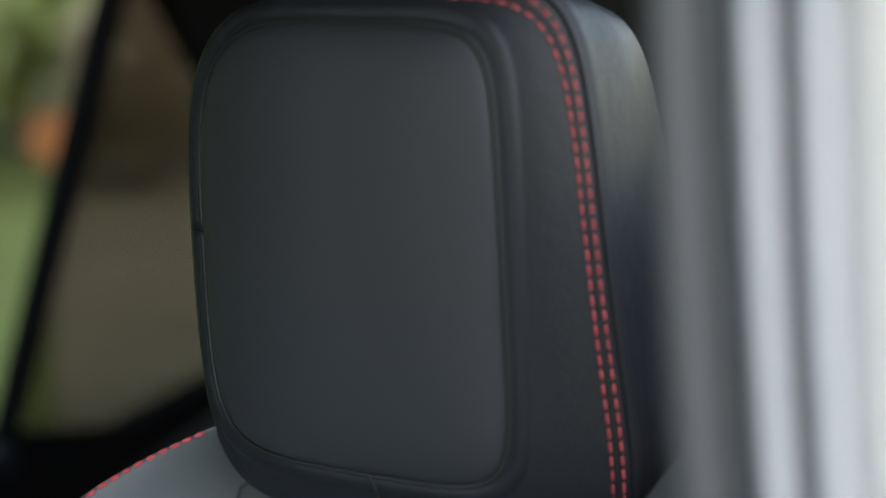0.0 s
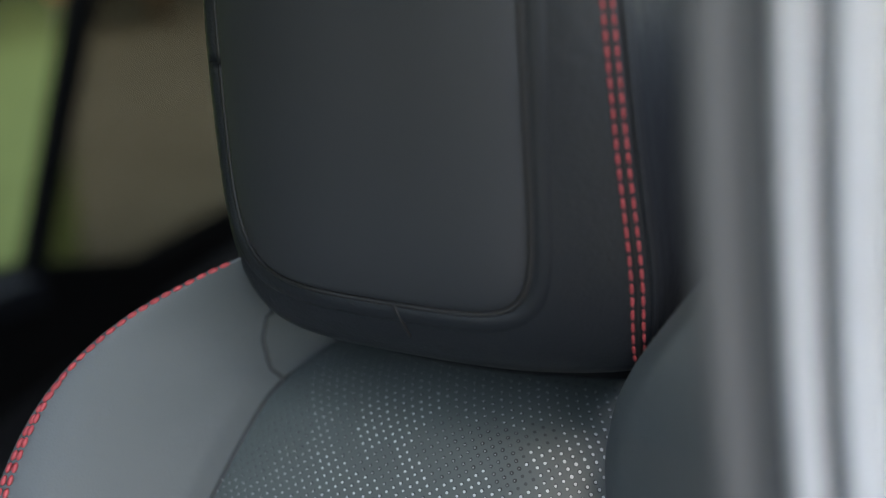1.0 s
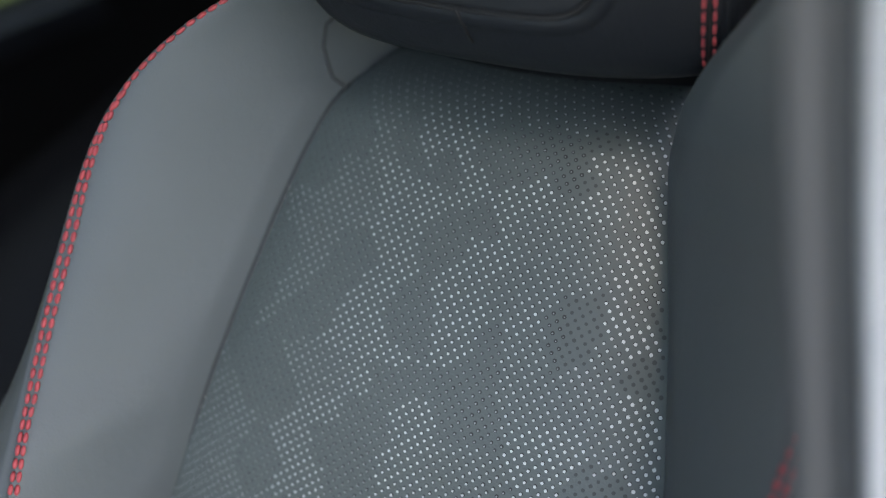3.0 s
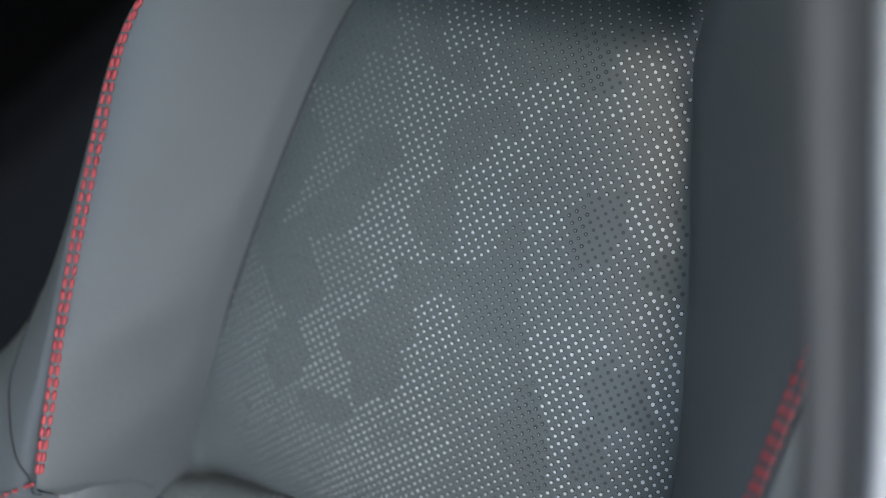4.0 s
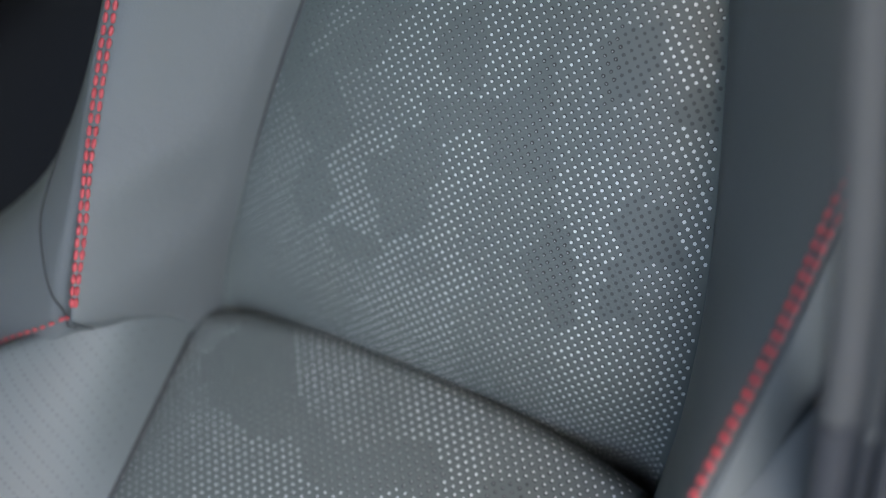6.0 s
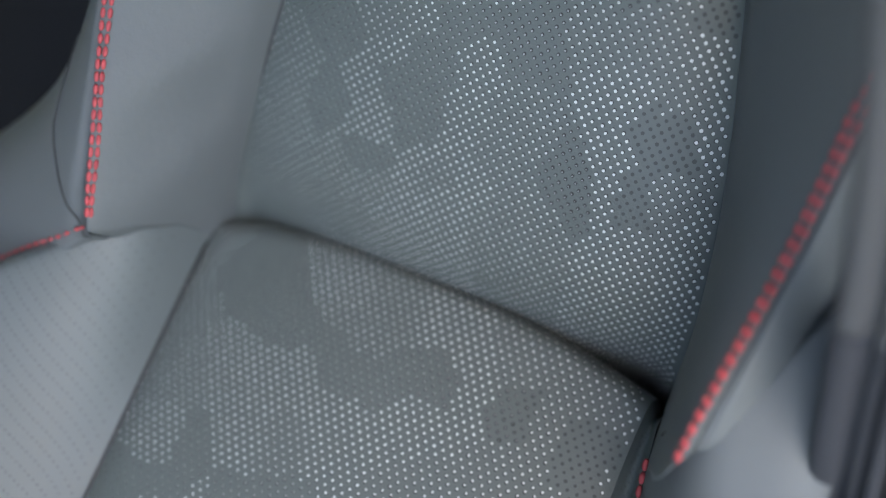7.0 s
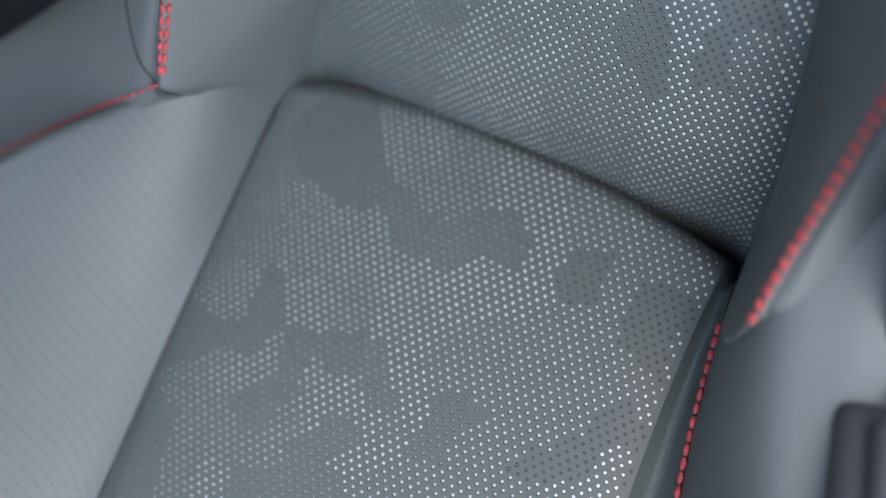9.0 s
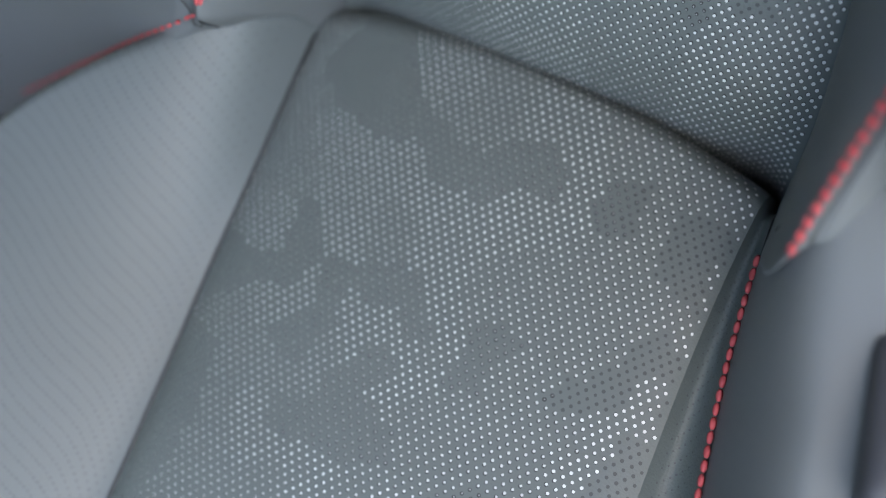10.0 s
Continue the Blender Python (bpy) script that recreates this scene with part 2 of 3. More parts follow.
REAR = smooth_table([(-0.40, 0.36), (-0.34, 0.265), (-0.287, 0.172), (-0.27, 0.149), (-0.24, 0.116), (-0.21, 0.087), (-0.195, 0.067), (-0.18, 0.049), (-0.165, 0.024), (-0.15, 0.009), (-0.135, 0.006), (-0.105, 0.003), (-0.075, 0.0), (-0.03, -0.001), (0.015, 0.0), (0.06, 0.002), (0.09, 0.006), (0.12, 0.011), (0.15, 0.017), (0.22, 0.024), (0.40, 0.024)], 100)

def cush_base(w, local, a=0.5):
    deep = lerp([(-1.0, 0.010), (-0.5, 0.013), (0.3, 0.020)], a)
    roll = deep * (1 - local / 0.018) ** 2 if local < 0.018 else 0.0
    return -0.10 * w - roll

def cush_insert(a, local):
    s = lerp(CSEAM_L, local) if a < 0 else lerp(CSEAM_R, local)
    u = a * s
    w = local + lerp(REAR, max(u, -0.146)) - 0.011
    return cush_at(u, w, cush_base(w, local, a) + 0.006 * (1 - a * a) - 0.004 * abs(a) ** 16)

TALL = smooth_table([(0.0, 0.082), (0.10, 0.074), (0.20, 0.056), (0.50, 0.044)])

def left_rise(x, w):
    """Height of the far bolster above the insert, x metres out from the seam."""
    soft = lerp([(0.0, 0.009), (0.06, 0.010), (0.12, 0.024), (0.20, 0.055), (0.35, 0.10)], w)
    return lerp(TALL, w) * 0.86 * (1 - math.exp(-x / soft)) + 0.17 * min(x, 0.13) - (4.5 * (x - 0.13) ** 2 if x > 0.13 else 0)

def cush_bolster_left(a, local):
    x = 0.21 * a
    u = -(lerp(CSEAM_L, local) + x)
    w = local + lerp(REAR, u) - 0.011
    edge = 0.010 * (1 - local / 0.018) ** 2 if local < 0.018 else 0.0
    return cush_at(u, w, -0.10 * w - edge - 0.004 + left_rise(x, w) + 0.003 * max(0.0, 1 - x / 0.006))

def cush_strip(a, local):
    """The perforated side of the insert, from its edge down and out to the stitched line."""
    s = lerp(CSEAM_R, local)
    w0 = local + lerp(REAR, s) - 0.011
    w = w0 + 0.012 * a
    u = s + (max(lerp(CSTITCH, w), s + 0.004) - s) * a
    return cush_at(u, w, cush_base(w0, local, 1.0) - 0.004 - 0.014 * math.sin(math.pi * a) + 0.010 * a)

CREST = smooth_table([(-0.06, 0.147), (-0.01, 0.142), (0.015, 0.137), (0.04, 0.128), (0.06, 0.114), (0.10, 0.088), (0.20, 0.062), (0.52, 0.02)])
WIDE = smooth_table([(-0.06, 0.112), (0.04, 0.102), (0.085, 0.080), (0.16, 0.078), (0.52, 0.090)])
FOLD = smooth_table([(0.160, 0.04), (0.180, 0.060), (0.195, 0.051), (0.208, 0.044), (0.216, 0.037), (0.224, 0.015), (0.232, -0.007), (0.25, -0.035), (0.30, -0.06)])

STEEP = [(0.04, 4.5), (0.09, 3.4), (0.14, 2.1), (0.25, 1.6)]

def cush_bolster_right(a, k):
    """a: 0 at the stitched line, 1 at the outer edge, then down its side; k: 0 at the fold, 1 in front."""
    w = 0.05
    for _ in range(12):
        start = lerp(FOLD, lerp(CSTITCH, w) + lerp(WIDE, w) * min(a, 1.0))
        w = 0.5 * w + 0.5 * (start + (0.52 - start) * k)
    x = lerp(WIDE, w) * min(a, 1.0)
    low = -0.10 * w + 0.004
    h = low + (lerp(CREST, w) - low) * (1 - (1 - min(1.0, x / 0.052)) ** lerp(STEEP, w))
    h -= 12 * max(0.0, x - 0.062) ** 2 + 0.12 * max(0.0, a - 1) / 0.2 + 0.0035 * max(0.0, 1 - (w - start) / 0.008) ** 2
    return cush_at(lerp(CSTITCH, w) + x + 0.010 * max(0.0, a - 1) / 0.2, w, h)

# the camouflage of the perforations: centres of its bright, plain and dark patches
BRIGHT_BACK = [(-0.041, 0.193), (-0.032, 0.168), (-0.019, 0.189), (-0.05, 0.146), (-0.066, 0.123), (-0.056, 0.096), (0.009, 0.147), (-0.002, 0.127), (-0.014, 0.089), (-0.0, 0.097), (-0.027, 0.06), (-0.034, 0.05), (0.019, 0.081), (0.007, 0.061), (0.0, 0.308), (-0.013, 0.275), (0.049, 0.291), (0.025, 0.25), (0.032, 0.252), (0.023, 0.221), (0.026, 0.205), (0.063, 0.219), (0.095, 0.305), (0.11, 0.259), (0.117, 0.287), (0.122, 0.223), (0.104, 0.233), (0.131, 0.189), (0.145, 0.191), (0.082, 0.29), (-0.023, 0.322), (-0.022, 0.306), (-0.04, 0.287), (-0.04, 0.273), (0.01, 0.289), (0.004, 0.28), (-0.004, 0.324), (0.09, 0.321), (0.078, 0.311), (0.105, 0.327), (0.031, 0.28), (-0.03, 0.253), (-0.037, 0.218), (0.093, 0.155), (0.092, 0.123), (0.094, 0.099), (0.137, 0.176), (0.143, 0.146), (0.15, 0.085), (0.114, 0.066)]
PLAIN_BACK = [(-0.071, 0.06), (-0.057, 0.055), (-0.043, 0.059), (0.03, 0.099), (0.046, 0.125), (0.043, 0.084), (0.058, 0.07), (0.032, 0.065), (-0.11, 0.12), (-0.12, 0.092), (-0.056, 0.159), (-0.047, 0.166), (-0.007, 0.082), (0.036, 0.138), (0.065, 0.283), (0.048, 0.266), (0.077, 0.275), (0.09, 0.27), (0.065, 0.241), (0.05, 0.239), (0.087, 0.253), (0.044, 0.233), (0.114, 0.242), (0.124, 0.252), (0.056, 0.203), (0.07, 0.203), (0.09, 0.198), (0.083, 0.189), (0.107, 0.198), (0.064, 0.189), (0.103, 0.185), (0.066, 0.217), (0.109, 0.21), (-0.051, 0.305), (-0.074, 0.278), (-0.053, 0.27), (-0.08, 0.258), (-0.056, 0.316), (-0.008, 0.333), (-0.03, 0.333), (0.056, 0.335), (0.079, 0.333), (0.095, 0.334), (0.034, 0.333), (0.088, 0.302), (0.1, 0.3), (-0.082, 0.249), (-0.083, 0.218), (0.125, 0.161), (0.13, 0.104)]
DARK_BACK = [(-0.087, 0.141), (-0.011, 0.205), (-0.014, 0.17), (-0.022, 0.15), (-0.039, 0.131), (-0.021, 0.121), (-0.022, 0.104), (-0.014, 0.136), (-0.055, 0.076), (-0.086, 0.109), (0.032, 0.171), (0.035, 0.159), (0.039, 0.306), (0.02, 0.271), (0.008, 0.264), (-0.001, 0.261), (0.063, 0.302), (0.075, 0.301), (0.086, 0.214), (0.084, 0.207), (0.098, 0.23), (0.091, 0.233), (0.041, 0.201), (0.135, 0.213), (0.126, 0.204), (0.139, 0.202), (0.134, 0.232), (0.037, 0.176), (0.08, 0.227), (-0.041, 0.309), (-0.032, 0.296), (-0.072, 0.305), (-0.01, 0.291), (0.02, 0.299), (0.015, 0.306), (0.024, 0.315), (0.045, 0.316), (0.061, 0.311), (0.061, 0.3), (0.019, 0.299), (0.077, 0.324), (-0.052, 0.228), (-0.071, 0.208), (-0.083, 0.279), (-0.104, 0.226), (0.074, 0.111), (0.081, 0.094), (0.115, 0.142), (0.126, 0.137), (0.111, 0.101)]
BRIGHT_SEAT = [(-0.115, 0.161), (-0.066, 0.139), (-0.061, 0.148), (-0.013, 0.137), (-0.015, 0.109), (-0.102, 0.198), (-0.074, 0.18), (-0.079, 0.193), (-0.039, 0.177), (-0.009, 0.182), (-0.031, 0.197), (0.004, 0.216), (-0.063, 0.266), (-0.062, 0.278), (-0.051, 0.273), (-0.024, 0.275), (-0.004, 0.275), (-0.01, 0.3), (0.047, 0.276), (0.005, 0.144), (0.014, 0.156), (0.009, 0.188), (0.025, 0.174), (0.023, 0.197), (0.143, 0.149), (0.147, 0.165), (0.13, 0.183), (0.118, 0.213), (0.118, 0.204), (0.159, 0.103), (0.153, 0.111), (0.157, 0.079), (0.041, 0.267), (-0.151, 0.031), (-0.146, 0.053), (-0.057, 0.025), (-0.046, 0.012), (-0.045, 0.031), (-0.105, 0.088), (-0.09, 0.082), (-0.09, 0.097), (-0.054, 0.076), (0.05, 0.043), (0.054, 0.056), (0.058, 0.069), (0.029, 0.084), (0.026, 0.096), (0.145, 0.028), (0.142, 0.037), (0.016, 0.015)]
PLAIN_SEAT = [(-0.112, 0.213), (-0.097, 0.249), (-0.078, 0.229), (-0.062, 0.232), (-0.049, 0.231), (-0.038, 0.21), (-0.081, 0.285), (-0.057, 0.307), (-0.035, 0.29), (-0.031, 0.311), (0.011, 0.278), (0.019, 0.263), (0.03, 0.243), (0.036, 0.206), (0.017, 0.185), (-0.035, 0.134), (0.024, 0.283), (0.031, 0.144), (0.04, 0.128), (0.06, 0.122), (0.058, 0.136), (0.119, 0.115), (0.137, 0.096), (0.065, 0.178), (0.088, 0.169), (0.048, 0.199), (0.027, 0.222), (0.096, 0.189), (0.112, 0.19), (0.101, 0.213), (0.042, 0.251), (0.095, 0.246), (0.108, 0.237), (0.061, 0.241), (0.115, 0.139), (0.102, 0.145), (0.164, 0.206), (0.169, 0.198), (-0.142, 0.065), (-0.138, 0.059), (-0.037, 0.041), (-0.021, 0.052), (-0.014, 0.038), (-0.016, 0.009), (-0.121, 0.105), (0.119, 0.033), (0.133, 0.035), (0.074, 0.031), (0.089, 0.083), (0.103, 0.056)]
DARK_SEAT = [(-0.111, 0.183), (-0.128, 0.191), (-0.09, 0.158), (-0.087, 0.173), (-0.058, 0.163), (-0.031, 0.161), (0.004, 0.171), (-0.057, 0.175), (-0.057, 0.196), (-0.068, 0.206), (-0.067, 0.219), (-0.008, 0.204), (-0.02, 0.222), (-0.031, 0.253), (-0.004, 0.23), (-0.004, 0.25), (0.017, 0.245), (-0.046, 0.255), (-0.118, 0.253), (-0.12, 0.281), (-0.013, 0.147), (0.048, 0.163), (0.046, 0.187), (0.123, 0.152), (0.098, 0.171), (0.13, 0.138), (0.14, 0.123), (0.139, 0.086), (0.156, 0.126), (0.159, 0.155), (0.148, 0.177), (0.161, 0.179), (0.153, 0.196), (0.152, 0.212), (0.132, 0.231), (0.076, 0.253), (0.066, 0.26), (-0.129, 0.041), (-0.114, 0.047), (-0.085, 0.065), (-0.068, 0.062), (-0.087, 0.045), (-0.042, 0.065), (-0.024, 0.066), (0.085, 0.055), (0.079, 0.064), (0.124, 0.056), (0.138, 0.049), (0.036, 0.057), (0.007, 0.065)]

def patch(u, v, kinds):
    """0 bright, 1 plain, 2 dark: the kind of the nearest patch centre."""
    x = u + 0.0035 * noise.noise((u * 90, v * 90, 1))
    y = v + 0.0035 * noise.noise((u * 90, v * 90, 7))
    near = [min((x - a) ** 2 + (y - b) ** 2 for a, b in pts) for pts in kinds]
    return near.index(min(near))

FADE = [(-0.95, 0.74), (-0.3, 0.84), (0.1, 0.92), (0.4, 0.98), (0.78, 1.02), (0.90, 1.22), (1.0, 1.25)]
FADE_FAINT = [(-0.95, 0.55), (0.0, 0.85), (0.35, 0.75), (0.6, 0.45)]
FLAT = [(0.0, 1.0), (1.0, 1.0)]
FADE_SEAT = [(-0.95, 0.72), (-0.3, 0.85), (0.1, 0.94), (0.4, 1.0), (1.0, 1.05)]

def dots(fn, spots, radius, sink, fade=FADE, shift=0.0, lift=0.0006):
    """Small dished holes on a surface; fn gives a point for two parameters."""
    verts, faces = [], []
    e = 1e-3
    for a, v in spots:
        p = fn(a, v)
        du = (fn(a + e, v) - fn(a - e, v)).normalized()
        dv = fn(a, v + e) - fn(a, v - e)
        n = du.cross(dv).normalized()
        if n.dot(Vector((0.25, -0.6, 0.75))) < 0:
            n = -n
        dv = n.cross(du)
        k = len(verts)
        r = radius * random.uniform(0.9, 1.1) * lerp(fade, a)
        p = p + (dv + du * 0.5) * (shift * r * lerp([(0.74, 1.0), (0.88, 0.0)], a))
        verts.append(p + n * (lift - sink))
        for i in range(7):
            t = 2 * math.pi * i / 7
            verts.append(p + n * lift + (du * math.cos(t) + dv * math.sin(t)) * r)
        faces += [(k, k + 1 + i, k + 1 + (i + 1) % 7) for i in range(7)]
    return verts, faces

def dot_part(name, fn, spots, radius, sink, mat, parent, **more):
    verts, faces = dots(fn, spots, radius, sink, **more)
    me = bpy.data.meshes.new(name)
    me.from_pydata([tuple(v) for v in verts], [], faces)
    me.materials.append(mat)
    me.shade_smooth()
    ob = new(name, me)
    ob.parent = parent
    return tagged(ob, kind="stuff")

def lattice(step_u, step_v, turn, u0, u1, v0, v1):
    """Points of a quincunx pattern turned by some degrees inside a rectangle."""
    c, t = math.cos(radians(turn)), math.sin(radians(turn))
    reach = 0.4
    out = []
    for j in range(-int(reach / step_v), int(reach / step_v)):
        for i in range(-int(reach / step_u), int(reach / step_u)):
            x, y = step_u * (i + 0.5 * (j % 2)), step_v * j
            u, v = c * x - t * y, 0.16 + t * x + c * y
            if u0 < u < u1 and v0 < v < v1:
                out.append((u, v))
    return out

def back_spots():
    kinds = [], [], []
    for u, v in lattice(0.0062, 0.00335, -6.0, -0.17, 0.17, -0.04, 0.372):
        s = lerp(SEAM_L, v) if u < 0 else min(lerp(SEAM_R, v), 0.126 if v > 0.3 else 1)
        if abs(u / s) < 0.985:
            shade = patch(u, v, (BRIGHT_BACK, PLAIN_BACK, DARK_BACK))
            # the top rows get darker dots, painting in the headrest's shadow over them
            kinds[2 if v > 0.350 else max(shade, 1) if v > 0.335 else shade].append((u / s, v))
    return kinds

def seat_spots():
    kinds = [], [], []
    for u, w in lattice(0.0060, 0.00405, 2.5, -0.18, 0.20, -0.02, 0.46):
        local = w - lerp(REAR, max(u, -0.146)) + 0.011
        if local > 0.0:
            s = lerp(CSEAM_L, local) if u < 0 else lerp(CSEAM_R, local)
            if abs(u / s) < 0.985:
                kinds[patch(u, w, (BRIGHT_SEAT, PLAIN_SEAT, DARK_SEAT))].append((u / s, local))
    return kinds

def build_seat():
    seat = thing("car_seat", "grey leather car seat with red stitching and perforated insert", "car seat")
    shell = sheet(lambda u, v: back_at(u * lerp([(0.29, 1.0), (0.34, 0.55)], v), v, -0.15 - 0.3 * max(0, v) ** 2 - 1.2 * u * u + 1.5 * max(0.0, v - 0.30)), span(-0.2, 0.2, 12), span(-0.1, 0.44, 14), 0.03)
    back = part("backrest", shell, PLASTIC, seat, "black backrest shell")
    vs = span(-0.07, 0.392, 88)
    panel = part("backrest_insert", sheet(insert_back, span(-1, 1, 48), vs), PANEL, back, "perforated grey leather insert")
    bright, plain, dark = back_spots()
    # uncut holes: dark discs carry their inner shade, the light backing sits off-centre
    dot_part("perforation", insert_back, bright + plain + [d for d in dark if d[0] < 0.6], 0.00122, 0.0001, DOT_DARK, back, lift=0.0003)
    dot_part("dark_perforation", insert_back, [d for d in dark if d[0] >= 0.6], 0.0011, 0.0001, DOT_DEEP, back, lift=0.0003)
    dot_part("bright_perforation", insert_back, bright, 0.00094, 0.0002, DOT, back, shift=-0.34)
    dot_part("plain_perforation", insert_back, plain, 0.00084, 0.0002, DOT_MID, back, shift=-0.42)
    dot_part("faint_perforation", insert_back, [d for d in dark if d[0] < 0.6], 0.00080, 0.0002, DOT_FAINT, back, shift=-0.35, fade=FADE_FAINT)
    for side in (-1, 1):
        top = 0.40 if side < 0 else 0.43
        part("bolster", sheet(lambda a, t: bolster_back(side, a, top * t + (1 - t) * (lerp(FOOT_L if side < 0 else FOOT_R, a) - 0.035)), span(0, 1, 40), span(0, 1, 110), flip=side < 0), LEATHER, back)
        part("side_panel", sheet(lambda a, t: flank_back(side, a, top * t + (1 - t) * (flank_foot(side, a) - 0.035)), [(k / 40) ** 1.3 for k in range(41)], span(0, 1, 110), flip=side < 0), LEATHER, back)
        if side < 0:
            part("seam", tube([bolster_back(side, 0.0, v) + BACK_OUT * lerp([(0.02, -0.003), (0.12, 0.0012), (0.35, 0.0016)], v) for v in span(-0.06, 0.35, 60)], 0.0019, 8), SEAM, back)
        if side > 0:
            part("edge_seam", tube([flank_back(side, 0.035, v) for v in span(0.050, 0.42, 60)], 0.0010, 6), SEAM, back)
        lo, hi = (0.035, 0.395) if side < 0 else (0.050, 0.42)
        for a in ((0.985, 0.925) if side < 0 else (0.985, 0.93)):
            line = [bolster_back(side, a + (0.98 - a) * min(1.0, max(0.0, (v - 0.23) / 0.085)) if a == 0.925 else a, v) + BACK_OUT * 0.0008 + Vector((-side * 0.0006, 0, 0)) for v in span(lo, 0.315 if a == 0.925 else hi, 90)]
            part("stitching", stitches(line, 0.0074, 0.0060 if side < 0 else 0.0054, 0.0016 if side < 0 else 0.0014), THREAD, back, "red thread")
    # short seam where the shoulder turns in under the headrest
    part("shoulder_seam", tube([bolster_back(-1, a, v) + BACK_OUT * 0.0006 for a, v in ((0.0, 0.324), (0.03, 0.327), (0.10, 0.331), (0.17, 0.337), (0.30, 0.349), (0.42, 0.363), (0.48, 0.378))], 0.0015, 6), SEAM, back)
    # seams of the side panels
    def on_flank(side, out, v):
        return flank_back(side, math.asin(min(1, out / (lerp(FLARE, v) * (0.62 if side > 0 else 1.0)))) * 2 / math.pi, v)
    part("panel_seam", tube([on_flank(-1, o, v) + BACK_OUT * 0.0008 for v, o in smooth_table([(0.014, 0.002), (0.024, 0.010), (0.037, 0.021), (0.058, 0.031), (0.073, 0.038), (0.085, 0.037), (0.12, 0.034)], 40)], 0.0007, 6), SEAM, back)

    body = sheet(lambda u, w: cush_at(u, w + 0.02, -0.16 - 0.1 * w), span(-0.27, 0.25, 8), span(0.0, 0.48, 8), 0.10)
    cushion = part("cushion", body, PLASTIC, seat, "black cushion base")
    ws = [-0.02 + 0.066 * (i / 24) ** 1.6 for i in range(24)] + span(0.046, 0.50, 50)
    part("cushion_insert", sheet(cush_insert, span(-1, 1, 48), ws, flip=True), PANEL, cushion, "perforated grey leather insert")
    bright, plain, dark = seat_spots()
    # dark discs again hold the shade inside each hole, beside the shifted backing
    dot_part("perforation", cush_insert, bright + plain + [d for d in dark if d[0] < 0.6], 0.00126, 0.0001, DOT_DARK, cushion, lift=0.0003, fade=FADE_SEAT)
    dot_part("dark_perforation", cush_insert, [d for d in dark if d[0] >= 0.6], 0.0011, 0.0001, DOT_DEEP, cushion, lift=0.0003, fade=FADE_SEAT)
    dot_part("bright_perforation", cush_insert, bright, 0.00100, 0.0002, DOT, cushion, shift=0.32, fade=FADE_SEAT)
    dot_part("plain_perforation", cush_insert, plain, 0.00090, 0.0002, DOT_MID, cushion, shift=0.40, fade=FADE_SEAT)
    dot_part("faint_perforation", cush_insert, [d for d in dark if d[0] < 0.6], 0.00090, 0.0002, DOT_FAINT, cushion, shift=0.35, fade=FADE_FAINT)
    part("bolster", sheet(cush_bolster_left, span(0, 1, 30), ws), LEATHER_LIGHT, cushion, "light grey perforated bolster")
    spots = []
    for j in range(98):
        local = 0.004 + 0.0050 * j
        for i in range(38):
            a = (0.0052 * (i + 0.5 * (j % 2)) + 0.006) / 0.21
            if a < 0.97:
                spots.append((a, local))
    dot_part("dark_perforation", cush_bolster_left, spots, 0.00078, 0.0002, DOT_SOFT, cushion, fade=FLAT)
    part("side_strip", sheet(cush_strip, span(0, 1, 8), ws, flip=True), PANEL, cushion)
    spots = [((0.2 + 0.6 * (i + 0.5 * (j % 2)) / 3), 0.01 + 0.0042 * j) for j in range(100) for i in range(3)]
    dot_part("dark_perforation", cush_strip, spots, 0.0007, 0.0002, DOT_SOFT, cushion)
    part("bolster", sheet(cush_bolster_right, span(0, 1.2, 42), [(k / 60) ** 1.6 for k in range(61)], flip=True), LEATHER, cushion)
    part("panel_seam", tube([cush_bolster_right(a, 0.004) + SEAT_UP * 0.0004 for a in span(0.08, 0.95, 50)], 0.0011, 6), SEAM, cushion)
    part("seam", tube([cush_insert(-1.0, w) + SEAT_UP * lerp([(0.02, -0.0014), (0.06, 0.0004)], w) for w in span(0.006, 0.49, 60)], 0.0015, 8), SEAM, cushion)
    line = [cush_at(lerp(CSTITCH, w) - 0.0008, w, -0.10 * w + 0.0085) for w in span(0.056, 0.5, 60)]
    part("stitching", stitches(line, 0.0078, 0.0070, 0.0020), THREAD, cushion, "red thread")
    rear = [on_flank(-1, o, v + 0.007) + BACK_OUT * 0.0024 for o, v in smooth_table([(0.003, 0.0165), (0.025, 0.001), (0.046, -0.012), (0.071, -0.030), (0.102, -0.053), (0.15, -0.088), (0.19, -0.118)], 30)]
    part("stitching", stitches(rear, 0.0084, 0.0046, 0.0013), THREAD, back, "red thread")
    return seat

seat = build_seat()

# ---- headrest ----
HEAD = back_at(0, 0.375, 0.01)
LEAN = radians(5)
HEAD_UP, HEAD_BACK = Vector((0, math.sin(LEAN), math.cos(LEAN))), Vector((0, math.cos(LEAN), -math.sin(LEAN)))
HALF_R = smooth_table([(-0.05, 0.140), (0.027, 0.138), (0.10, 0.124), (0.165, 0.113), (0.215, 0.105), (0.28, 0.097)])
HALF_L = smooth_table([(-0.05, 0.119), (0.03, 0.123), (0.10, 0.127), (0.18, 0.130), (0.28, 0.127)])
S_LO, S_HI = -0.034, 0.266
S_MID, S_HALF = (S_LO + S_HI) / 2, (S_HI - S_LO) / 2

def head_half(u, s):
    return lerp(HALF_R if u > 0 else HALF_L, s)

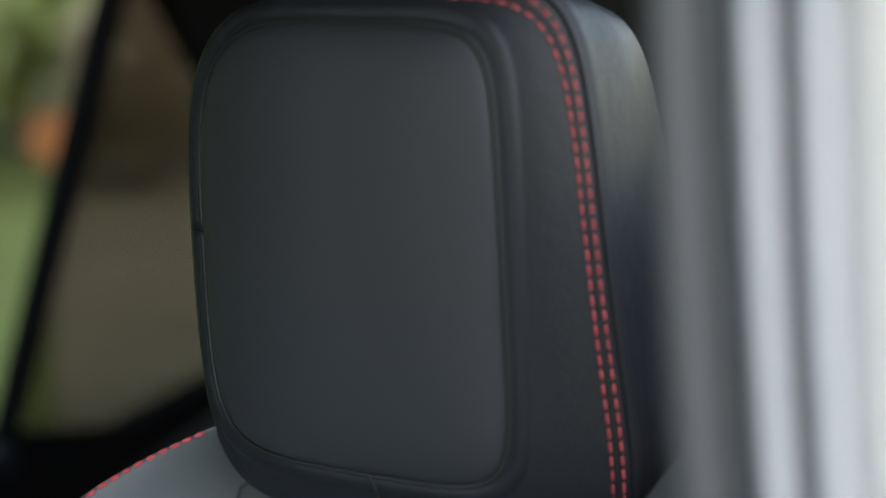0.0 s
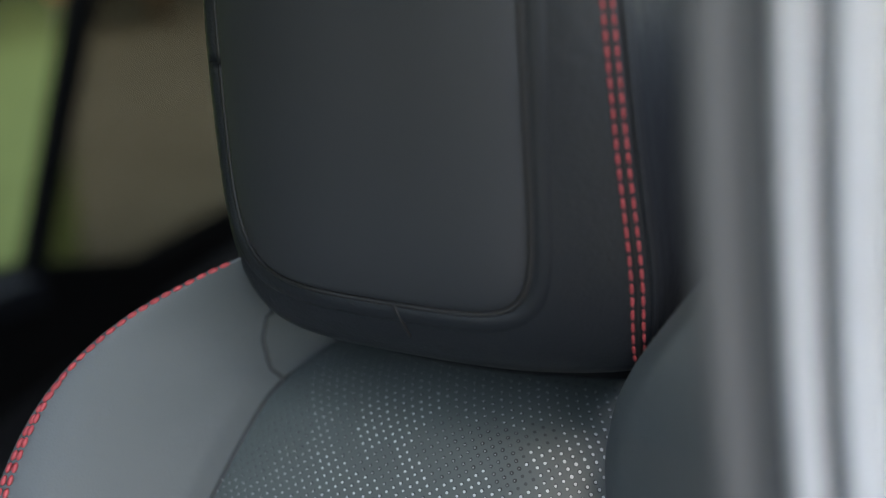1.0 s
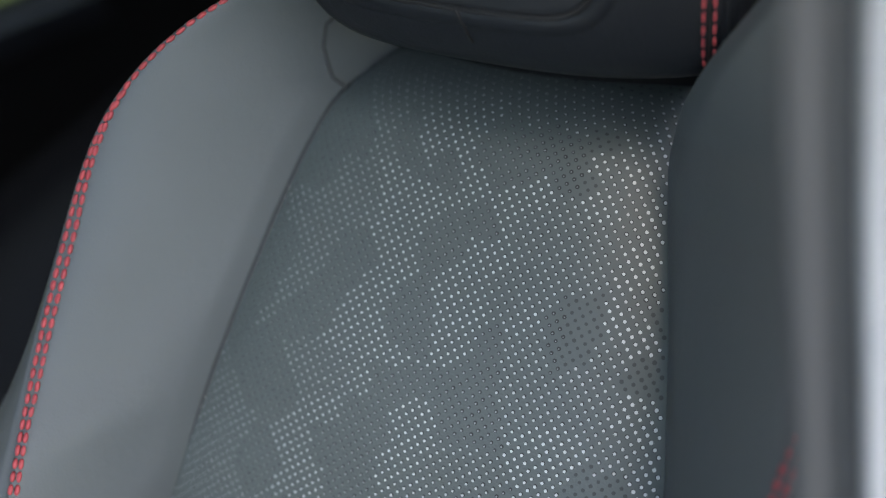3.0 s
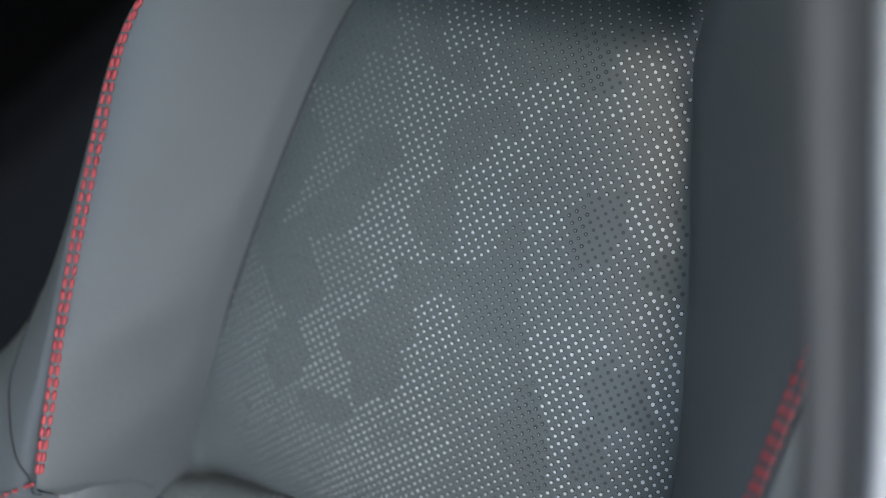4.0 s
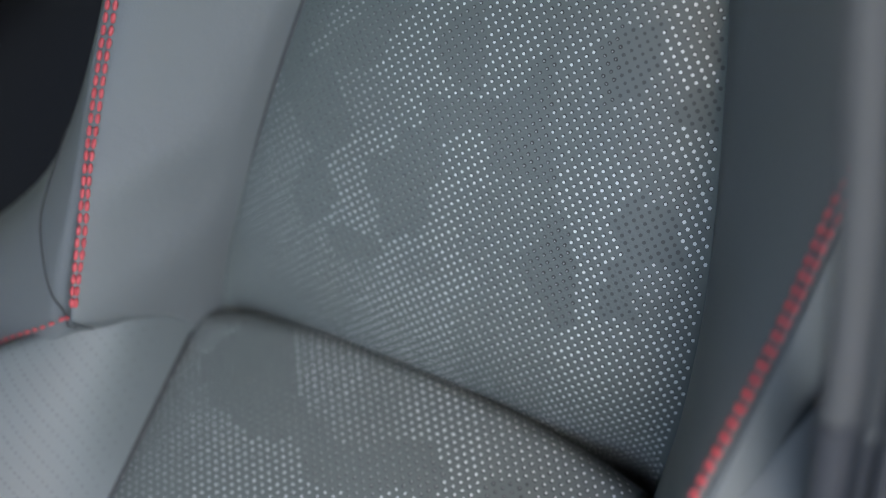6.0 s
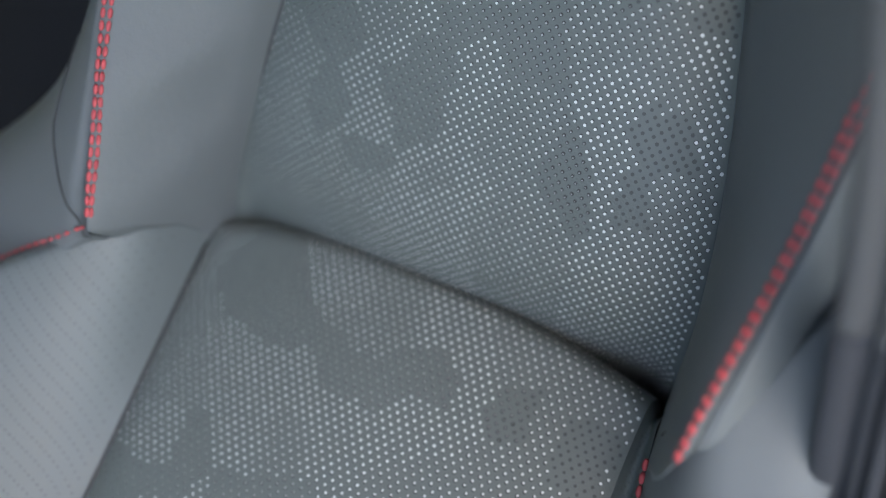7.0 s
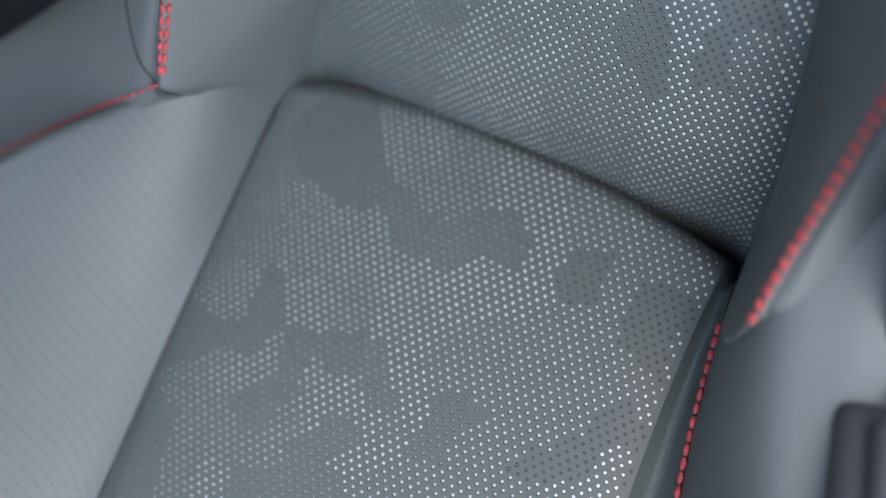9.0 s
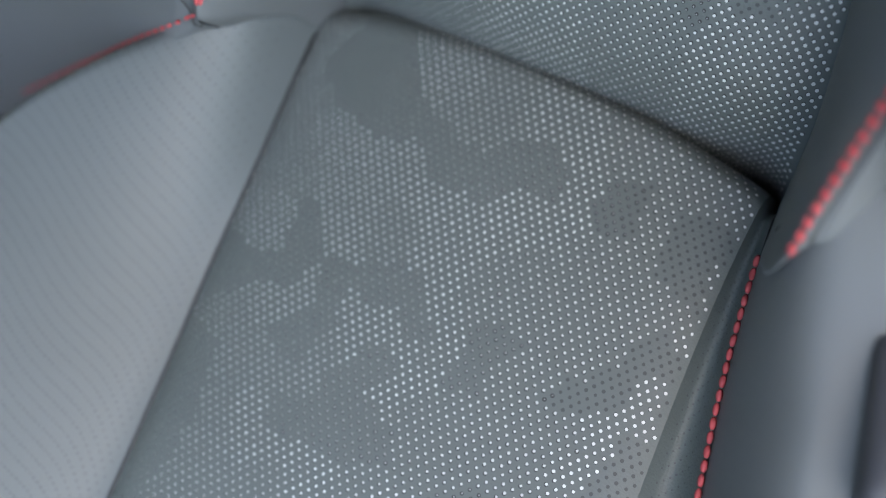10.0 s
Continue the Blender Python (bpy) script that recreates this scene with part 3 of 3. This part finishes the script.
def head_front(u, s, lift=0.0):
    """A point of the headrest's face, lift metres proud of it."""
    k = abs(u) / head_half(u, s)
    m = abs(s - S_MID) / S_HALF
    d = (0.040 if u > 0 else 0.045) * k ** 3 + 0.022 * m ** 6 + (0.014 * m ** 20 if s < S_MID else 0.0)
    return HEAD + Vector((u, 0, 0)) + HEAD_UP * s + HEAD_BACK * (d - lift)

def outline(a, rho):
    c, s = math.cos(a), math.sin(a)
    n = (10.0 if c > 0 else 3.4) if s < 0 else 6.0 if c > 0 else 2.35
    r = (abs(c) ** n + abs(s) ** n) ** (-1 / n)
    y = S_MID + (S_HALF - (0.007 * (1 - math.tanh(3 * c)) if s > 0 else 0.0)) * s * r * rho
    return head_half(c, y) * c * r * rho, y

def pad_edge(a, rho):
    c, s = math.cos(a), math.sin(a)
    n = 7.5 if c > 0 else 3.0 if s > 0 else 5.0
    r = (abs(c) ** n + abs(s) ** n) ** (-1 / n)
    y = 0.1245 + 0.1145 * s * r * rho
    left, right = -0.102 - 0.045 * y, 0.0825 - 0.085 * y
    return (left + right) / 2 + (right - left) / 2 * c * r * rho, y

def rings_mesh(center, rings):
    bm = bmesh.new()
    mid = bm.verts.new(center)
    made = [[bm.verts.new(p) for p in ring] for ring in rings]
    n = len(made[0])
    for k in range(n):
        bm.faces.new((mid, made[0][k], made[0][(k + 1) % n]))
    for r0, r1 in zip(made, made[1:]):
        for k in range(n):
            bm.faces.new((r0[k], r1[k], r1[(k + 1) % n], r0[(k + 1) % n]))
    return bm, made

def build_headrest():
    head = thing("headrest", "black leather headrest with red double stitching along its edge", "headrest")
    n = 120
    angles = [math.pi + 2 * math.pi * k / n for k in range(n)]
    rings = [[head_front(*outline(a, rho)) for a in angles] for rho in (0.2, 0.4, 0.6, 0.72, 0.8, 0.86, 0.9, 0.93, 0.96, 0.98, 1.0)]
    mid = head_front(0, S_MID)
    for d, k in ((0.002, 1.004), (0.006, 1.0), (0.012, 0.994), (0.03, 1.0), (0.06, 0.995), (0.085, 0.96), (0.105, 0.86), (0.114, 0.6), (0.116, 0.2)):
        ring = []
        for a in angles:
            u, s = outline(a, 1.0)
            p = head_front(u, s)
            q = mid + (p - mid) * k
            side = Vector((0.020 * min(1.0, d / 0.05) * max(0.0, math.cos(a)) ** 0.5 if math.cos(a) > 0 else 0.0, 0, 0))
            ring.append(q + side - HEAD_UP * ((0.045 - 0.035 * math.tanh(2 * math.cos(a))) * min(1.0, d / 0.09) * max(0.0, (s - S_MID) / S_HALF) ** 1.5) + HEAD_BACK * (d + (p - q).dot(HEAD_BACK)))
        rings.append(ring)
    bm, made = rings_mesh(mid, rings)
    bm.faces.new(made[-1][::-1])
    bmesh.ops.recalc_face_normals(bm, faces=bm.faces[:])
    cover = part("cover", bm, LEATHER_DARK, head)
    levels = ((0.2, 0.004), (0.4, 0.004), (0.6, 0.004), (0.8, 0.0038), (0.9, 0.0032), (0.95, 0.0022), (0.98, 0.001), (0.995, -0.0008), (1.0, -0.002))
    bm, made = rings_mesh(head_front(*pad_edge(0, 0), 0.004), [[head_front(*pad_edge(a, rho), lift) for a in angles] for rho, lift in levels])
    bmesh.ops.recalc_face_normals(bm, faces=bm.faces[:])
    pad = part("face_pad", bm, PAD, head, "smooth dark grey face pad")
    # raised rim of leather round the pad and the dark joint between
    joint = [head_front(*pad_edge(a, 1.0), 0.0002) for a in angles]
    part("pad_seam", tube(joint + [joint[0]], 0.0016, 6), THREAD_BLACK, pad)
    rim = [head_front(*pad_edge(a, 1.04), -0.0068 - 0.0012 * max(0.0, math.cos(a))) for a in angles]
    part("rim", tube(rim + [rim[0]], 0.0085, 16), LEATHER_DARK, head)
    # black thread in the joint
    line = [head_front(*pad_edge(a, 1.006), 0.0008) for a in span(-0.75, 0.85, 60)]
    part("pad_stitching", stitches(line, 0.0042, 0.0032, 0.0009), THREAD_BLACK, pad)
    part("centre_seam", tube([head_front(0.006 + 0.0016 * k, 0.010 - 0.005 * k, 0.0016 - 0.0004 * k) for k in range(5)], 0.0010, 6), THREAD_BLACK, head)
    # double row over the top and down both sides, and the welt beside it
    def edge(rho, lift):
        low = [head_front(lerp(HALF_R, v) * rho, v, lift) for v in span(S_LO + 0.003, S_MID - 0.002, 40)]
        turn = [(a, rho + (1.0 - rho) * min(1.0, max(0.0, (a - 1.15) / 0.95))) for a in span(0.0, 2.25, 160)]
        return low + [head_front(*outline(a, k), lift) for a, k in turn]
    for rho in (0.944, 0.909):
        part("stitching", stitches(edge(rho, 0.0006), 0.0075, 0.0055, 0.0009), THREAD, head, "red thread")
    part("groove", tube(edge(0.925, -0.0003), 0.0012, 6), THREAD_BLACK, head)
    part("welt", tube(edge(0.978, 0.0004), 0.0016, 8), LEATHER_DARK, head)
    return head

headrest = build_headrest()

# ---- pillar beside the seat ----
PILLAR = [(0.30, 0.325, -0.12), (0.60, 0.280, -0.10), (0.734, 0.256, -0.086), (0.84, 0.242, -0.068), (0.961, 0.230, -0.050), (1.023, 0.220, -0.038), (1.105, 0.204, -0.026), (1.178, 0.1905, -0.017), (1.252, 0.181, -0.008), (1.318, 0.174, -0.002), (1.46, 0.160, 0.014), (1.56, 0.150, 0.024)]
PX, PY = smooth_table([(z, x) for z, x, y in PILLAR], 60), smooth_table([(z, y) for z, x, y in PILLAR], 60)

def build_pillar():
    pillar = thing("door_pillar", "silver painted door pillar with grey trim and rubber seal", "pillar")
    def strip(name, profile, mat, lo=0.30, hi=1.56, label=""):
        def at(i, z):
            o, d = profile[int(i)]
            return Vector((lerp(PX, z) + o * 0.86, lerp(PY, z) + d, z))
        return part(name, sheet(at, range(len(profile)), span(lo, hi, 60)), mat, pillar, label)
    face = [(0.016, 0.060), (0.006, 0.03), (0.001, 0.008), (0.0, 0.003), (0.002, 0.0), (0.006, -0.001), (0.012, 0.0), (0.015, 0.002), (0.0175, 0.005), (0.0195, 0.005), (0.021, 0.002), (0.023, 0.0), (0.027, 0.001), (0.0295, 0.005)]
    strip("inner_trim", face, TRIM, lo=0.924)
    # separate lower piece; its darker tone includes the shade low on the pillar
    strip("lower_trim", face, TRIM_DARK, hi=0.922, label="plastic lower trim, dark partly to stand for shade")
    edge = [(0.029, 0.006), (0.0295, 0.0), (0.031, -0.003), (0.034, -0.004), (0.037, -0.002), (0.038, 0.003), (0.0385, 0.008)]
    # below 0.97 the flange is coloured dark for the shade there
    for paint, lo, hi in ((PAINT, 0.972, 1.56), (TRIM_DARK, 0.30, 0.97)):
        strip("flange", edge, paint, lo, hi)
    strip("rubber_seal", [(0.038, 0.009), (0.039, 0.006), (0.0415, 0.005), (0.044, 0.006), (0.045, 0.009)], RUBBER)
    strip("outer_flange", [(0.0445, 0.009), (0.0455, 0.002), (0.048, -0.001), (0.052, -0.002), (0.0555, 0.0), (0.0565, 0.005)], PAINT, lo=0.972)
    strip("outer_panel", [(0.056, 0.007), (0.058, 0.001), (0.066, -0.003), (0.10, -0.002), (0.125, 0.004), (0.13, 0.03)], PAINT_WHITE, lo=0.972)
    # lower continuation of the outer panel, shade put into its colour
    strip("shaded_cover", [(0.0445, 0.009), (0.0455, 0.002), (0.050, -0.002), (0.066, -0.003), (0.10, -0.002), (0.125, 0.004), (0.13, 0.03)], TRIM_DARK, hi=0.97, label="lower pillar panel with shade put into its dark colour")
    return pillar

pillar = build_pillar()

# ---- seat adjuster beside the cushion ----
def build_lever():
    lever = thing("seat_lever", "dark plastic adjusting lever beside the seat cushion", "lever")
    p = cush_at(0.270, 0.131, 0.046)
    turn = Matrix.Rotation(radians(17), 4, "Z")
    bm = bmesh.new()
    bmesh.ops.create_cube(bm, size=1, matrix=Matrix.Translation(p) @ turn @ Matrix.Diagonal((0.046, 0.080, 0.11, 1)))
    bmesh.ops.bevel(bm, geom=bm.edges[:], offset=0.010, segments=4, affect="EDGES", profile=0.6)
    part("housing", bm, TRIM_DARK, lever)
    bm = bmesh.new()
    bmesh.ops.create_cube(bm, size=1, matrix=Matrix.Translation(p + Vector((0.008, 0.002, 0.056))) @ turn @ Matrix.Diagonal((0.034, 0.060, 0.02, 1)))
    bmesh.ops.bevel(bm, geom=bm.edges[:], offset=0.006, segments=3, affect="EDGES", profile=0.6)
    part("handle", bm, TRIM_DARK, lever)
    return lever

lever = build_lever()

# ---- cabin and outside ----
def setting(name, bm, mat, label=""):
    ob = part(name, bm, mat, None, smooth=False)
    return tagged(ob, label, "", "", "structure")

def slab(points, x0, x1):
    """An upright panel with the given outline in y and z, from x0 to x1."""
    bm = bmesh.new()
    f = [bm.verts.new((x0, y, z)) for y, z in points]
    g = [bm.verts.new((x1, y, z)) for y, z in points]
    bm.faces.new(f)
    bm.faces.new(g[::-1])
    for i in range(len(points)):
        j = (i + 1) % len(points)
        bm.faces.new((f[i], g[i], g[j], f[j]))
    bmesh.ops.recalc_face_normals(bm, faces=bm.faces[:])
    return bm

setting("ground", sheet(lambda x, y: Vector((x, y, 0)), span(-400, 400, 4), span(-400, 400, 4)), ASPHALT, "grey paved ground round the car")
setting("lawn", sheet(lambda x, y: Vector((x, y, 0.004)), span(-400, -1.25, 4), span(-400, 400, 4)), GRASS, "green lawn beside the car")
def bare_earth():
    bm = bmesh.new()
    bm.faces.new([bm.verts.new((x, y, 0.010)) for x, y in ((-1.25, 1.3), (-1.25, 9.0), (-7.4, 8.5))])
    bmesh.ops.subdivide_edges(bm, edges=bm.edges[:], cuts=6, use_grid_fill=True)
    return bm

setting("path", bare_earth(), EARTH, "brown bare earth beside the lawn")
setting("floor", box(-1.1, 0.32, -1.3, 2.2, 0.30, 0.34, 0), CARPET, "black car carpet")
def headliner():
    bm = bmesh.new()
    # the front edge is out of view; its bow shades the far front of the seat
    edge = [(0.26, 2.2), (-1.1, 2.2)] + [(x, -0.37 - 0.17 * (1 - ((x + 0.42) / 0.68) ** 2)) for x in span(-1.1, 0.26, 16)]
    f = [bm.verts.new((x, y, 1.54)) for x, y in edge]
    g = [bm.verts.new((x, y, 1.58)) for x, y in edge]
    bm.faces.new(f)
    bm.faces.new(g[::-1])
    for i in range(len(edge)):
        j = (i + 1) % len(edge)
        bm.faces.new((f[i], g[i], g[j], f[j]))
    bmesh.ops.recalc_face_normals(bm, faces=bm.faces[:])
    return bm

setting("ceiling", headliner(), CLOTH, "black headliner, its unseen front edge bowed to shade the seat")
# added panel out of view, holds light from the right rear off the headrest
setting("wall_near_blocker", box(0.33, 0.38, 0.08, 2.2, 0.34, 1.23, 0), PLASTIC, "unseen black panel added to block light from the right rear")
setting("wall_rear", box(-1.1, 0.3, 2.2, 2.25, 0.34, 1.54, 0), PLASTIC, "black rear of the cabin")
setting("wall_far", slab([(-1.3, 0.34), (2.2, 0.34), (2.2, 0.36), (1.58, 0.41), (1.30, 0.43), (1.0, 0.55), (0.8, 0.585), (0.2, 0.67), (-1.3, 0.8)], -1.10, -1.05), CLOTH, "black lining of the far doors")
setting("trim_far_door", slab([(-1.2, 0.74), (0.2, 0.625), (0.8, 0.54), (0.97, 0.505), (0.97, 0.55), (0.8, 0.582), (0.2, 0.667), (-1.2, 0.785)], -1.05, -1.0), LEDGE, "dark plastic ledge under the far window")
setting("wall_far_post", slab([(0.97, 0.52), (1.02, 0.52), (1.43, 1.22), (1.60, 1.54), (1.50, 1.54), (1.37, 1.24)], -1.075, -1.05), CLOTH, "black post between the far windows")
setting("wall_far_corner", slab([(1.50, 1.54), (1.52, 1.28), (1.58, 1.16), (1.70, 1.0), (2.0, 0.7), (2.2, 0.5), (2.2, 1.54)], -1.095, -1.045), CLOTH, "black corner of the far rear window")
# unseen wall, its height chosen to cut low light from the front
setting("wall_front", box(-1.1, 0.32, -1.15, -1.05, 0.34, 1.18, 0.02), PLASTIC, "unseen black front wall raised to block low light")
pane = setting("window_1", slab([(1.0, 0.40), (2.1, 0.30), (2.1, 1.44), (1.5, 1.44)], -1.075, -1.071), TINT, "dark tinted far rear window")
pane.visible_shadow = False

def build_bush(name, label, x, y, size, mat, seed, trunk=True):
    rnd = random.Random(seed)
    bush = thing(name, label, "tree")
    if trunk:
        bm = bmesh.new()
        tube([(x, y, 0), (x + 0.05, y, size * 0.4), (x - 0.05, y + 0.1, size * 0.8)], 0.06 * size ** 0.5, 10, bm)
        for k in range(6):
            a = rnd.uniform(0, 6.28)
            tube([(x, y, size * 0.35 + 0.05 * k), (x + math.cos(a) * size * 0.3, y + math.sin(a) * size * 0.3, size * rnd.uniform(0.6, 0.9))], 0.02 * size ** 0.5, 6, bm)
        part("trunk", bm, BARK, bush)
    verts, faces = [], []
    for k in range(2600):
        d = Vector((rnd.gauss(0, 1), rnd.gauss(0, 1), rnd.gauss(0, 1))).normalized()
        r = size * 0.5 * rnd.uniform(0.45, 1.0) * (0.8 + 0.35 * noise.noise(d * 2 + Vector((seed, 0, 0))))
        c = Vector((x, y, size * 0.55)) + Vector((d.x * r, d.y * r, d.z * r * 0.95))
        if c.z < 0.02:
            continue
        t = Vector((rnd.uniform(-1, 1), rnd.uniform(-1, 1), rnd.uniform(-1, 1))).normalized()
        b = t.orthogonal().normalized()
        l = size * rnd.uniform(0.03, 0.055)
        i = len(verts)
        verts += [c - t * l, c + b * l * 0.45, c + t * l, c - b * l * 0.45]
        faces += [(i, i + 1, i + 2, i + 3)]
    me = bpy.data.meshes.new("crown")
    me.from_pydata([tuple(v) for v in verts], [], faces)
    me.materials.append(mat)
    ob = new("crown", me)
    ob.parent = bush
    tagged(ob, kind="stuff")
    return bush

build_bush("bush", "green leafy bush beyond the car window", -4.6, 4.0, 1.8, LEAF, 3)
build_bush("bush", "green leafy bush beyond the car window", -3.8, 5.6, 1.6, LEAF, 5)
# row added out of view to block blue sky through the far windows
for k in range(6):
    build_bush("tree", "unseen leafy tree added to block sky on the left", -5.2 - 0.9 * (k % 2), -7.0 + 1.7 * k, 4.6 + 0.6 * (k % 3), LEAF, 40 + k)
build_bush("tree", "broad green tree behind the car", -8.5, 9.0, 5.0, LEAF, 8)
build_bush("tree", "broad green tree behind the car", -11.0, 6.0, 6.0, LEAF, 11)
build_bush("tree", "broad green tree behind the car", -5.5, 12.0, 5.0, LEAF, 14)
build_bush("bush", "orange flowering bush beyond the car window", -3.95, 4.62, 0.42, ORANGE, 21, False)
build_bush("bush", "brown dry bush beyond the car window", -3.4, 4.6, 1.1, DRY, 23)
build_bush("bush", "green leafy bush beyond the car window", -4.75, 5.2, 1.7, LEAF, 31)
build_bush("bush", "tall green bush beyond the car window", -5.4, 4.9, 2.4, LEAF, 51)
build_bush("bush", "tall green bush beyond the car window", -6.4, 6.6, 2.8, LEAF, 52)
build_bush("bush", "tall green bush beyond the car window", -4.6, 7.2, 2.6, LEAF, 53)
